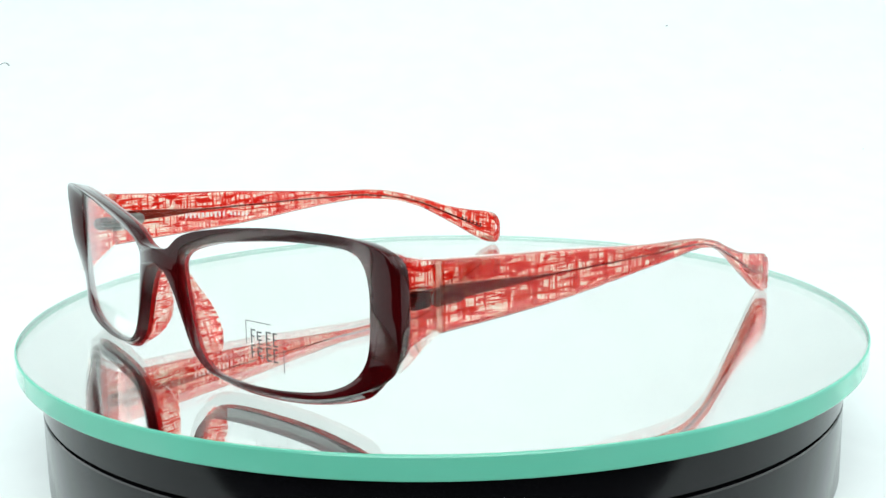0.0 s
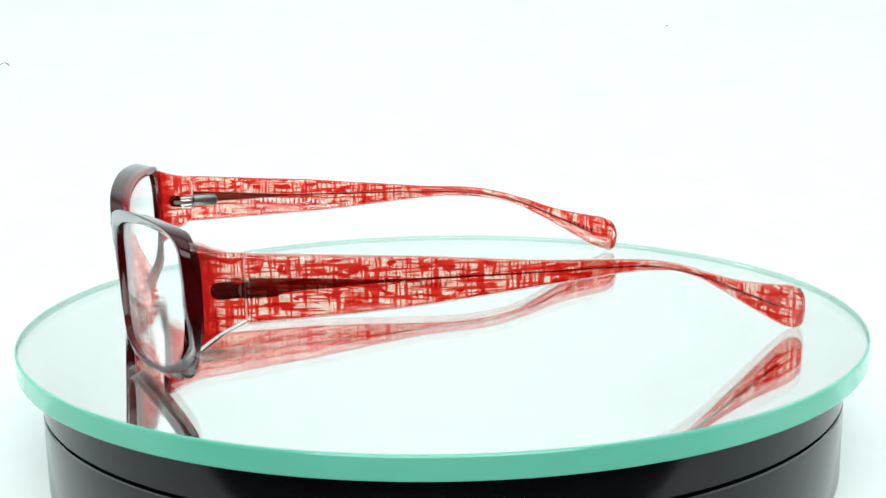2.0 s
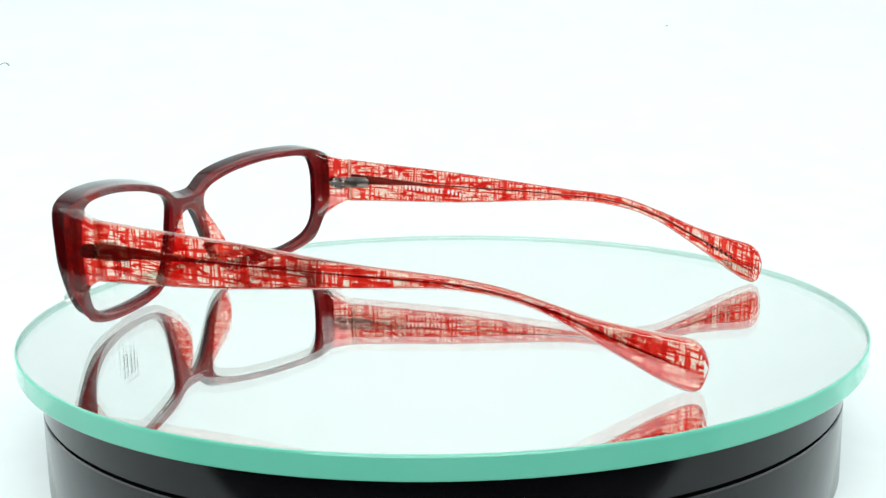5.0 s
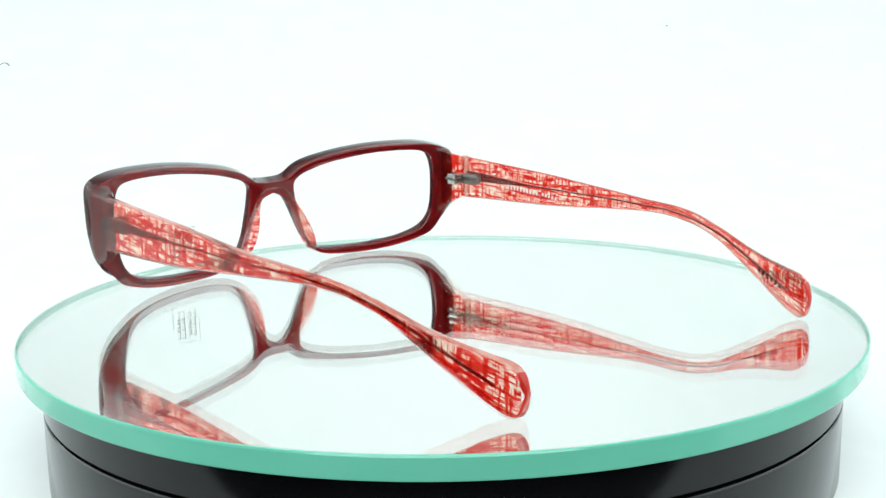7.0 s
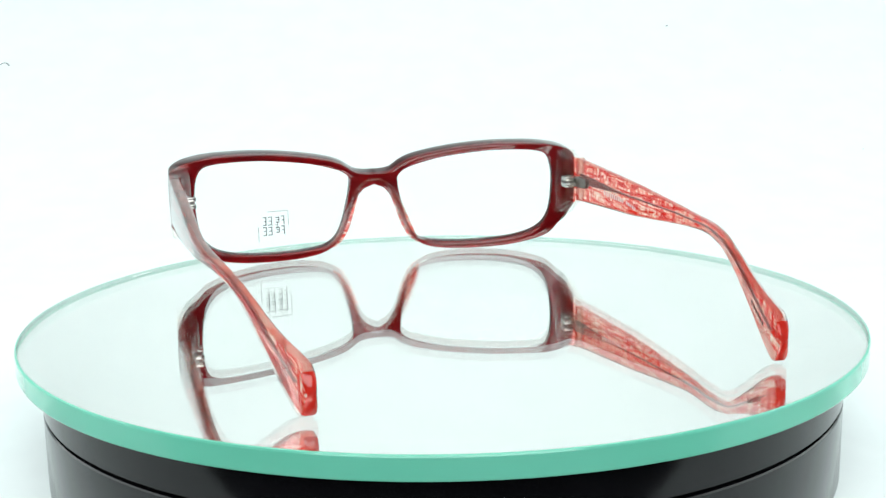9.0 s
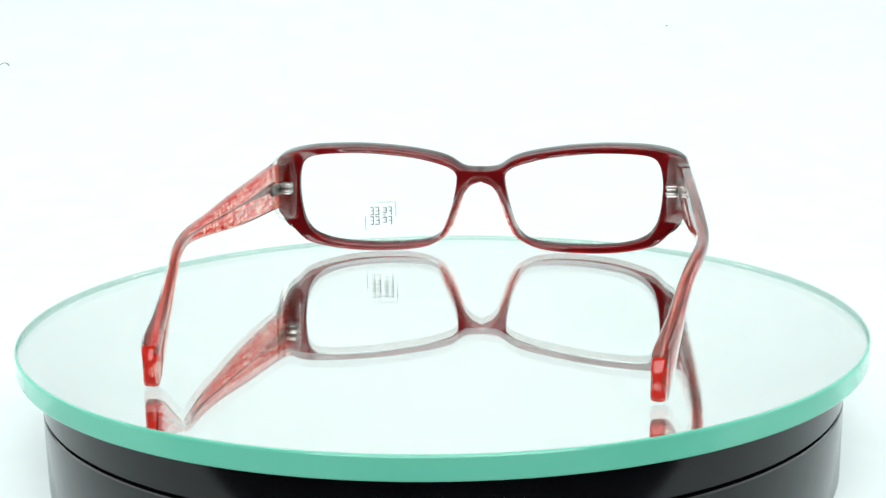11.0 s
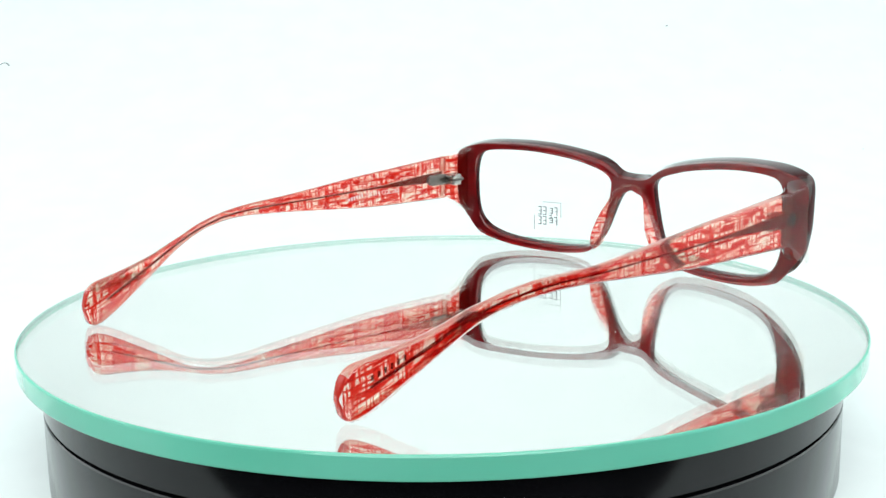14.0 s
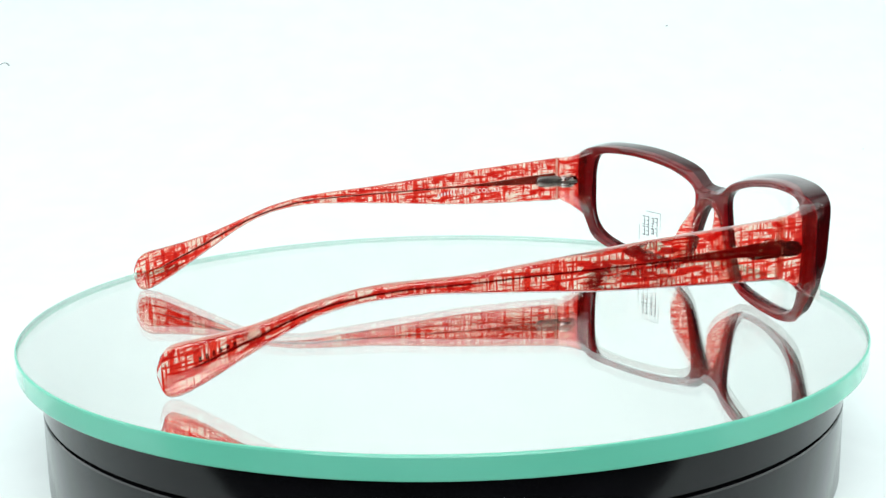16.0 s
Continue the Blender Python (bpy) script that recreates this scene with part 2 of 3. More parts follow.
def curve_at(table, x):
    """Smooth interpolation in a table of (x, value)."""
    if x <= table[0][0]:
        return table[0][1]
    for k in range(len(table) - 1):
        (a, va), (b, vb) = table[k], table[k + 1]
        if x <= b:
            before = table[max(k - 1, 0)]
            after = table[min(k + 2, len(table) - 1)]
            ma = (vb - before[1]) / (b - before[0])
            mb = (after[1] - va) / (after[0] - a)
            h, s = b - a, (x - a) / (b - a)
            return ((2 * s**3 - 3 * s**2 + 1) * va + (s**3 - 2 * s**2 + s) * h * ma
                    + (3 * s**2 - 2 * s**3) * vb + (s**3 - s**2) * h * mb)
    return table[-1][1]


# ---------------------------------------------------------------- the light tent
def tent():
    # floor and back in one curved sweep of white fabric
    prof = [(-0.125, 0.0)] + [(0.20, 0.0)]
    prof += [(0.20 + 0.60 * math.sin(radians(a)), 0.60 - 0.60 * math.cos(radians(a))) for a in range(3, 91, 3)]
    prof += [(0.80, 0.95)]
    verts, faces = [], []
    for y, z in prof:
        verts += [(-0.70, y, z), (0.70, y, z)]
    for k in range(len(prof) - 1):
        faces.append((2 * k, 2 * k + 1, 2 * k + 3, 2 * k + 2))
    ob = link_mesh("backdrop", verts, faces, PAPER)
    mod = ob.modifiers.new("thickness", "SOLIDIFY")
    mod.thickness, mod.offset = 0.002, 0
    tagged(ob, "plain white curved backdrop sweep under the turntable", "backdrop", kind="structure")
    for name, dims, mat, label in (
            ("wall_left", (-0.712, -0.702, -0.12, 0.81, 0.0, 0.95), PAPER, "white fabric side wall of the light tent"),
            ("wall_right", (0.702, 0.712, -0.12, 0.81, 0.0, 0.95), PAPER, "white fabric side wall of the light tent"),
            ("ceiling", (-0.712, 0.712, -0.30, 0.81, 0.952, 0.962), PAPER, "white fabric roof of the light tent"),
            # unseen black slab, added so the stand mirrors a dark floor before it
            ("table", (-0.712, 0.712, -0.60, 0.81, -0.04, -0.003), BLACK_SLAB, "black slab under the light tent, unseen, added for dark reflections"),
            ("room_wall", (-1.5, 1.5, -1.52, -1.50, -0.7, 1.8), ROOM, "dim plain room wall behind the camera")):
        me = bpy.data.meshes.new(name)
        bm = box_bm(*dims)
        bm.to_mesh(me)
        bm.free()
        me.materials.append(mat)
        tagged(new(name, me), label, name.split("_")[-1] if "_" not in name else "wall", kind="structure")


tent()

# ---------------------------------------------------------------- the turntable
R = 0.10905
THICK = 0.0052


def turntable():
    root = new("turntable")
    root.location = (0, 0, TOP)
    tagged(root, "round mirrored glass disc with green edge on a black platter", "turntable")
    c = 0.0005
    prof = [(0, 0), (0.05, 0), (R - c, 0), (R - c * 0.3, -c * 0.3), (R, -c), (R, -THICK + c), (R - c * 0.3, -THICK + c * 0.3), (R - c, -THICK), (0.05, -THICK), (0, -THICK)]
    verts, faces = lathe(prof, 256)

    def slot(f):
        z, r = f.center.z, math.hypot(f.center.x, f.center.y)
        if r > R - 0.0006 and -THICK + 0.0001 < z < -0.00002:
            return 1
        return 2 if z < -THICK * 0.5 else 0
    link_mesh("glass_disc", verts, faces, [GLASS, EDGE, MIRROR], root, smooth=12, label="clear glass disc, silvered beneath, mint green edge", slots=slot)
    # thin pale liner, an added part that whitens the far edge through the glass
    v, f = lathe([(R - 0.0009, -0.0002), (R - 0.0007, -0.0002), (R - 0.0007, -THICK + 0.0003), (R - 0.0009, -THICK + 0.0003), (R - 0.0009, -0.0002)], 256)
    link_mesh("ground_rim", v, f, RIM_LINER, root, smooth=30, label="thin pale liner added inside the glass edge to whiten its far side")
    rb = 0.1036
    z1 = -THICK - 0.0003
    v, f = lathe([(0, z1), (rb - 0.0008, z1), (rb, z1 - 0.0008), (rb, -0.0151), (rb - 0.0003, -0.0154), (0, -0.0154)], 192)
    link_mesh("platter", v, f, BLACK, root, smooth=30, label="glossy black round platter")
    return root


def turntable_base():
    root = new("display_stand")
    tagged(root, "glossy black round display stand on white fabric", "display stand")
    rb, z1 = 0.1036, TOP - 0.0162
    v, f = lathe([(0, z1), (rb - 0.0003, z1), (rb, z1 - 0.0003), (rb, 0.0022), (rb - 0.0006, 0.0009), (rb - 0.0020, 0.0003), (0, 0.0002)], 192)
    link_mesh("housing", v, f, BLACK, root, smooth=30)
    v, f = lathe([(0, TOP - 0.0153), (rb - 0.0018, TOP - 0.0153), (rb - 0.0018, TOP - 0.0166), (0, TOP - 0.0166)], 128)
    link_mesh("seam", v, f, GROOVE, root, smooth=30, label="dark recessed seam ring")
    return root


TABLE = turntable()
turntable_base()

# ---------------------------------------------------------------- the spectacles (millimetres, about the turntable's axis)
X0 = -1.7
CU, CZ = 33.0, 17.8
OPENING = [(59.8, 23.0), (59.5, 27.0), (58.7, 30.4), (57.0, 32.6), (53.4, 33.4), (47.0, 33.6), (40.0, 33.5), (34.0, 33.0), (25.0, 31.9), (20.0, 31.0),
           (14.0, 29.4), (11.0, 28.3), (9.1, 27.0), (8.2, 25.6), (8.1, 24.0), (8.8, 19.6), (10.6, 12.0), (12.0, 8.2), (13.6, 5.6), (16.0, 3.7), (19.0, 2.8),
           (24.0, 2.3), (29.0, 2.1), (36.0, 2.2), (43.0, 2.8), (48.0, 3.6), (52.4, 5.0), (55.6, 7.0), (57.8, 10.2), (58.9, 14.0), (59.5, 18.0)]
OUTLINE = [(67.4, 23.0), (67.4, 28.0), (67.2, 32.0), (66.3, 33.8), (64.0, 35.1), (60.5, 36.1), (55.0, 36.8), (47.0, 36.9), (40.0, 36.8), (30.0, 36.0), (20.0, 34.4),
           (13.5, 32.9), (10.0, 31.4), (7.7, 29.7), (6.0, 28.5), (3.5, 28.0), (0.0, 27.9), (0.0, 24.4), (1.7, 23.9), (3.5, 23.0), (4.8, 21.4), (6.6, 18.6),
           (8.9, 12.6), (10.8, 7.8), (12.6, 5.1), (15.0, 3.0), (18.0, 1.4), (23.0, 0.5), (29.0, 0.05), (36.0, 0.1), (43.0, 0.6), (48.0, 1.4), (53.0, 2.6),
           (58.0, 4.4), (61.4, 6.2), (63.8, 8.0), (65.4, 10.2), (66.5, 13.2), (67.3, 18.0)]


def ease(s):
    s = min(1.0, max(0.0, s))
    return s * s * (3 - 2 * s)


def y_front(u, s, z):
    """The front face: it slopes back from the outer edge (s = 1) to the lens (s = 0), and wraps back at the lower outer corner."""
    wrap = 1.7 * ease((u - 50.0) / 16.0) * ease((22.0 - z) / 14.0)
    return (-83.6 + 0.0032 * u * u) * (1 - s) + (-84.2 + 0.0027 * u * u - 0.055 * (z - 20.0)) * s + wrap


def y_back(u):
    return -80.0 + 0.0029 * u * u - 1.6 * ease((u - 58.0) / 8.0)


def lean(share, d, z):
    """The rim's section leans: its upper and lower faces drop towards the back (d = 0)."""
    h = min(1.0, max(0.0, z / 36.0))
    inner = 0.9 * d * (1 - h) + 0.4 * d * h
    outer = 1.7 * d * (1 - h) - 1.3 * (1 - d) * h
    return inner + (outer - inner) * min(1.0, max(0.0, share))


def tuck(u, z):
    """How far the back of the rim rises behind the lower outer corner."""
    return 3.2 * ease((u - 57.0) / 8.0) * ease((17.0 - z) / 8.0)


def y_lens(u):
    return -82.0 + 0.0030 * u * u


def polar(loop, cu=CU, cz=CZ):
    out = sorted((math.atan2(z - cz, u - cu) % (2 * math.pi), math.hypot(u - cu, z - cz)) for u, z in loop)
    return out


def radius_at(pol, a):
    n = len(pol)
    for k in range(n):
        a0, r0 = pol[k]
        a1, r1 = pol[(k + 1) % n]
        if k == n - 1:
            a1 += 2 * math.pi
        aa = a if a >= a0 else a + 2 * math.pi
        if a0 <= aa <= a1:
            p = Vector((math.cos(a0) * r0, math.sin(a0) * r0))
            q = Vector((math.cos(a1) * r1, math.sin(a1) * r1))
            d = q - p
            den = math.cos(aa) * d.y - math.sin(aa) * d.x
            return (p.x * d.y - p.y * d.x) / den
    return pol[0][1]


def smooth_loop(loop, fixed=()):
    """Chaikin's corner cutting, which leaves the fixed points."""
    for _ in range(2):
        out = []
        n = len(loop)
        for k in range(n):
            p, q = loop[k], loop[(k + 1) % n]
            out.append(p if p in fixed else (0.75 * p[0] + 0.25 * q[0], 0.75 * p[1] + 0.25 * q[1]))
            out.append(q if q in fixed else (0.25 * p[0] + 0.75 * q[0], 0.25 * p[1] + 0.75 * q[1]))
        loop = out
    return loop


SEAM = ((0.0, 27.9), (0.0, 24.4))
IN_POL = polar(smooth_loop(OPENING))
OUT_POL = polar(smooth_loop(OUTLINE, SEAM))
ANGLES = sorted({round(2 * math.pi * k / 180, 5) for k in range(180)} | {round(math.atan2(z - CZ, u - CU) % (2 * math.pi), 5) for u, z in SEAM})


def laminate_share(u):
    """Depth share of the red inner layer, which thins out towards the end pieces."""
    return 0.06 + 0.28 * (1 - ease((u - 50.0) / 12.0))


def ring_layer(inner_layer, bev_back, bev_front, shrink=0.0):
    """One layer of the front: the red inner one at the back, or the dark one before it."""
    sections, seam = [], []
    for a in ANGLES:
        ri, ro = radius_at(IN_POL, a), radius_at(OUT_POL, a) - shrink
        ca, sa = math.cos(a), math.sin(a)
        on_seam = CU + ro * ca < 0.12
        seam.append(on_seam)
        w = ro - ri

        def at(r, d, off):
            u, z = CU + r * ca, CZ + r * sa
            share = (r - ri) / max(w, 0.1)
            yb, yf = y_back(u), y_front(u, share, z)
            if inner_layer:
                d *= laminate_share(u) - 0.01
            else:
                d = laminate_share(u) + (1 - laminate_share(u)) * d
            raised = tuck(u, z) * (1 - d) * min(1.0, max(0.0, share * 2 - 1))
            y = yb + (yf - yb) * d - off
            return (max(u, 0.0), y, z + lean(share, d, z) + raised)
        bb, bf = min(bev_back, w * 0.35), min(bev_front, w * 0.4)
        ob, of = (0.0, 0.0) if on_seam else (bb, bf)
        sec = [at(ri + bb, 0.0, 0), at(ri + 0.3 * bb, 0.0, 0.3 * bb), at(ri, 0.0, bb), at(ri, 1.0, -bf * 0.5), at(ri + 0.15 * bf, 1.0, -0.15 * bf), at(ri + bf * 0.5, 1.0, 0),
               at(ro - of, 1.0, 0), at(ro - 0.35 * of, 1.0, -0.25 * of), at(ro - 0.08 * of, 1.0, -0.6 * of), at(ro, 1.0, -of), at(ro, 0.0, ob), at(ro - 0.3 * ob, 0.0, 0.3 * ob), at(ro - ob, 0.0, 0)]
        sections.append(sec)
    n, m = len(sections), len(sections[0])
    verts, faces = [], []
    for side in (1, -1):
        base = len(verts)
        for sec in sections:
            verts += [((X0 + side * u) / 1000, y / 1000, z / 1000) for u, y, z in sec]
        for i in range(n):
            k = (i + 1) % n
            for j in range(m):
                if seam[i] and seam[k] and 6 <= j <= 11:
                    continue
                faces.append((base + i * m + j, base + i * m + (j + 1) % m, base + k * m + (j + 1) % m, base + k * m + j))
    return verts, faces


TOP_Z = [(-61.0, 31.5), (-45, 30.1), (-34, 29.15), (-22, 28.1), (-10, 26.8), (3, 25.5), (16, 24.7), (23, 24.3), (30, 23.5), (38, 21.7), (46, 18.8), (54, 15.8), (62.5, 13.6), (70, 12.2), (75, 11.2), (77.2, 9.3), (78.3, 6.6)]
LOW_Z = [(-61.0, 17.4), (-45, 17.7), (-34, 17.9), (-22, 18.1), (-10, 18.7), (3, 19.6), (16, 20.3), (23, 20.5), (30, 20.0), (38, 18.4), (46, 15.4), (54, 11.0), (62.5, 6.2), (70, 2.0), (75, 0.1), (77.2, 1.0), (78.3, 4.2)]
MID_U = [(-61.0, 65.9), (-40, 66.1), (5, 66.1), (16, 65.6), (25, 64.5), (35, 62.4), (45, 59.9), (60, 56.6), (75, 53.3), (78.3, 52.6)]
HALF_T = [(-61, 1.75), (-30, 1.6), (10, 1.5), (35, 1.45), (60, 1.6), (74, 1.75), (77.3, 1.5), (78.3, 0.9)]


# each arm has been bent a little differently
BENT_TOP = {1: [(-61, -0.2), (12, -0.4), (28, -0.8), (42, -0.8), (55, -0.4), (78, -0.3)],
            -1: [(-61, -0.4), (0, -0.3), (20, -0.9), (40, 0.2), (50, 0.9), (60, 0.5), (78, 0.0)]}
BENT_LOW = {1: [(-61, -0.5), (-35, -0.7), (-12, -0.2), (15, 0.0), (42, 0.3), (60, 0.0), (78, 0.0)],
            -1: [(-61, -0.4), (15, -0.3), (30, -0.3), (40, 0.3), (50, 1.0), (60, 1.0), (70, 0.6), (78, 0.2)]}


def arm_top(side, y):
    return curve_at(TOP_Z, y) + curve_at(BENT_TOP[side], y)


def arm_low(side, y):
    return curve_at(LOW_Z, y) + curve_at(BENT_LOW[side], y)


def arm_mid(side, y):
    return (arm_top(side, y) + arm_low(side, y)) / 2


def sheet(rows):
    """A film through rows of points."""
    n = len(rows[0])
    faces = [(i * n + j, i * n + j + 1, (i + 1) * n + j + 1, (i + 1) * n + j) for i in range(len(rows) - 1) for j in range(n - 1)]
    return list(chain(*rows)), faces


def fade(y):
    return min(1.0, max(0.0, (75.0 - y) / 130.0))


def skew(root):
    """The worn frame sits a little askew: one side of the front stands further forward."""
    for ob in root.children_recursive:
        m, back = ob.matrix_basis.copy(), ob.matrix_basis.inverted()
        for v in ob.data.vertices:
            co = m @ v.co
            co.y -= 0.0108 * (co.x - X0 / 1000) * fade(co.y * 1000)
            v.co = back @ co


def temple(side, root):
    secs, films = [], []
    ys = [-60.75 + 1.6 * k for k in range(86)]
    ys = [y for y in ys if y < 75.0] + [75.0, 76.0, 76.8, 77.5, 78.0, 78.3]
    for y in ys:
        hi, lo, u, h = arm_top(side, y), arm_low(side, y), curve_at(MID_U, y), curve_at(HALF_T, y)
        yn = y + 0.7 * fade(y)
        if y <= 77.5:
            zs = [lo + 0.3 + (hi - lo - 0.6) * j / 8 for j in range(9)]
            path = [(u - h + 0.4, zs[0]), (u, zs[0])] + [(u + 0.75, z) for z in zs] + [(u, zs[-1]), (u - h + 0.4, zs[-1])]
            films.append([((X0 + side * x) / 1000, yn / 1000, z / 1000) for x, z in path])
        secs.append([((X0 + side * x) / 1000, yn / 1000, z / 1000) for x, z in rounded(u, (hi + lo) / 2, h, max((hi - lo) / 2, 0.5), 0.9)])
    ob = link_mesh("temple", *loft(secs), [SKIN, TIP, JOINT], root, smooth=50, label="clear temple with red woven threads",
                   slots=lambda f: 2 if f.normal.y < -0.7 else int(f.normal.y > 0.7 and f.center.y > 0.0765))
    length, last, travelled = {}, None, 0.0
    for y in ys:
        mid = arm_mid(side, y)
        if last:
            travelled += math.hypot(y - last[0], mid - last[1])
        last = (y, mid)
        length[y] = travelled
    table = sorted(length.items())
    film = link_mesh("woven_layer", *sheet(films), [WEAVE, EDGE_TINT], ob, smooth=60, label="embedded layer of red woven threads", slots=lambda f: int(abs(f.normal.x) < 0.5))
    layer = film.data.uv_layers.new(name="weave")
    for lp in film.data.loops:
        co = film.data.vertices[lp.vertex_index].co * 1000
        y = co.y - 0.7 * fade(co.y)
        mid = arm_mid(side, y)
        slope = (arm_mid(side, y + 1) - arm_mid(side, y - 1)) / 2
        layer.data[lp.index].uv = ((curve_at(table, y) + 400 * side) / 1000, ((co.z - mid) / math.hypot(1, slope) + 60 * side) / 1000)
    # core wire, a flat wedge by the hinge that thins to a wire
    secs = []
    for k in range(60):
        y = -59.4 + 130.4 * k / 59
        zc = curve_at([(-60, 24.5), (-34, 23.5), (-10, 22.9), (14, 22.5), (28, 21.8), (42, 18.5), (58, 11.6), (71, 6.0)], y)
        zc += 0.5 * (curve_at(BENT_TOP[side], y) + curve_at(BENT_LOW[side], y)) * min(1.0, max(0.0, (y + 20) / 30))
        h = curve_at([(-60, 1.75), (-52, 1.45), (-45, 1.08), (-38, 0.7), (-32, 0.38), (-22, 0.22), (40, 0.22), (55, 0.30), (66, 0.28), (71, 0.12)], y)
        u = curve_at(MID_U, y)
        secs.append([((X0 + side * x) / 1000, y / 1000, z / 1000) for x, z in rounded(u, zc, 0.45, h, 0.3, 3)])
    link_mesh("core_wire", *loft(secs), BROWN, ob, smooth=50, label="dark bronze core wire inside the temple")
    return ob


def end_piece(side, root):
    """The lug that carries the front back to the hinge."""
    secs, films = [], []
    lo_t = [(-71.0, 11.0), (-69.0, 12.2), (-67.4, 13.5), (-65.0, 15.2), (-61.15, 17.3)]
    hi_t = [(-71.0, 33.9), (-68.6, 33.1), (-66.6, 32.3), (-64, 31.7), (-61.15, 31.4)]
    in_t = [(-71.0, 60.3), (-69.6, 60.6), (-67.5, 61.2), (-65.4, 62.2), (-63.2, 63.4), (-61.15, 64.1)]
    for k in range(14):
        y = -70.9 + 9.75 * k / 13
        yn = y + 0.4 + 0.5 * k / 13
        lo, hi, ui = curve_at(lo_t, y), curve_at(hi_t, y), curve_at(in_t, y)
        uo = 67.25 + 0.3 * min(1.0, k / 5)
        films.append([((X0 + side * (0.65 * ui + 0.35 * uo)) / 1000, yn / 1000, z / 1000) for z in [lo + 0.35 + (hi - lo - 0.7) * j / 8 for j in range(9)]])
        sec = rounded((ui + uo) / 2, (lo + hi) / 2, (uo - ui) / 2, (hi - lo) / 2, 1.3 - 0.4 * k / 13, 4)
        secs.append([((X0 + side * x) / 1000, yn / 1000, z / 1000) for x, z in sec])
    ob = link_mesh("end_piece", *loft(secs), [SKIN, JOINT], root, smooth=50, label="red patterned end piece", slots=lambda f: int(f.normal.y > 0.7))
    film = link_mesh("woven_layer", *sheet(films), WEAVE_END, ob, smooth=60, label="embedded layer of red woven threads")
    layer = film.data.uv_layers.new(name="weave")
    for lp in film.data.loops:
        co = film.data.vertices[lp.vertex_index].co
        layer.data[lp.index].uv = (co.y + 0.4 * side, co.z + 0.06 * side)
    return ob


def nose_pad(side, root):
    """A curved flange behind the nose edge of the rim."""
    path = [(0.0, 25.2), (2.4, 24.8), (4.4, 23.6), (5.9, 21.6), (7.0, 19.0), (8.1, 16.0), (9.3, 12.6), (10.7, 9.2), (12.6, 5.8), (15.2, 3.3)]
    reach = [1.6, 1.7, 1.9, 2.4, 3.4, 4.8, 5.8, 5.8, 4.2, 0.6]
    half_t = [0.7, 0.75, 0.85, 1.0, 1.15, 1.25, 1.3, 1.3, 1.1, 0.7]
    secs = []
    n = len(path) - 1
    pu, pz = [(i, p[0]) for i, p in enumerate(path)], [(i, p[1]) for i, p in enumerate(path)]
    for k in range(37):
        s = k / 36 * n
        u, z = curve_at(pu, s), curve_at(pz, s)
        du = curve_at(pu, min(n, s + 0.1)) - curve_at(pu, max(0, s - 0.1))
        dz = curve_at(pz, min(n, s + 0.1)) - curve_at(pz, max(0, s - 0.1))
        ln = math.hypot(du, dz)
        nu, nz = -dz / ln, du / ln
        d = max(curve_at(list(enumerate(reach)), s), 0.3)
        w = curve_at(list(enumerate(half_t)), s)
        y = y_back(u) - 0.6
        sec = []
        for t, share in ((0, 1.0), (0.5, 0.85), (0.85, 0.5), (1.0, 0.15)):
            sec.append((u + 0.1 * d * t * t + nu * w * share, y + d * t, z + nz * w * share))
        for t, share in ((1.0, 0.15), (0.85, 0.5), (0.5, 0.85), (0, 1.0)):
            sec.append((u + 0.1 * d * t * t - nu * w * share, y + d * t, z - nz * w * share))
        secs.append([((X0 + side * a) / 1000, b / 1000, c / 1000) for a, b, c in sec])
    return link_mesh("nose_pad", *loft(secs), WEAVE_PAD, root, smooth=60, label="red patterned nose pad")


def lens(side, root):
    verts, faces = [], []
    rings = [0.0, 0.25, 0.5, 0.75, 0.92, 1.0]
    n = 96
    pol = [(a, r + 0.35) for a, r in IN_POL]
    for face in (0, 1):
        for s in rings:
            for k in range(n):
                a = 2 * math.pi * k / n
                r = radius_at(pol, a) * s
                u, z = CU + r * math.cos(a), CZ + r * math.sin(a)
                y = y_lens(u) + (0.6 if face else -0.6)
                verts.append(((X0 + side * u) / 1000, y / 1000, z / 1000))
    m = len(rings)
    for face in (0, 1):
        o = face * m * n
        for i in range(m - 1):
            for k in range(n):
                faces.append((o + i * n + k, o + i * n + (k + 1) % n, o + (i + 1) * n + (k + 1) % n, o + (i + 1) * n + k))
    for k in range(n):
        faces.append(((m - 1) * n + k, (m - 1) * n + (k + 1) % n, (2 * m - 1) * n + (k + 1) % n, (2 * m - 1) * n + k))
    ob = link_mesh("lens", verts, faces, LENS, root, smooth=50, label="clear demo lens")
    ob.visible_shadow = False
    return ob


def stadium(side, u0, u1, y0, y1, z0, z1, both=True):
    """A plate with rounded ends, upright beside the temple."""
    r, zc = (z1 - z0) / 2, (z0 + z1) / 2
    outline = [(y1 - r + r * math.cos(radians(a)), zc + r * math.sin(radians(a))) for a in range(-90, 91, 15)]
    outline += [(y0 + r - r * math.cos(radians(a)), zc + r * math.sin(radians(a))) for a in range(90, -91, -15)]
    secs = []
    for u, inset in ((u0, 0.22), (u0 + 0.2, 0.0), (u1, 0.0)):
        secs.append([((X0 + side * u) / 1000, ((y0 + y1) / 2 + (y - (y0 + y1) / 2) * (1 - inset / (y1 - y0) * 2)) / 1000,
                      (zc + (z - zc) * (1 - inset / r)) / 1000) for y, z in outline])
    return loft(secs)


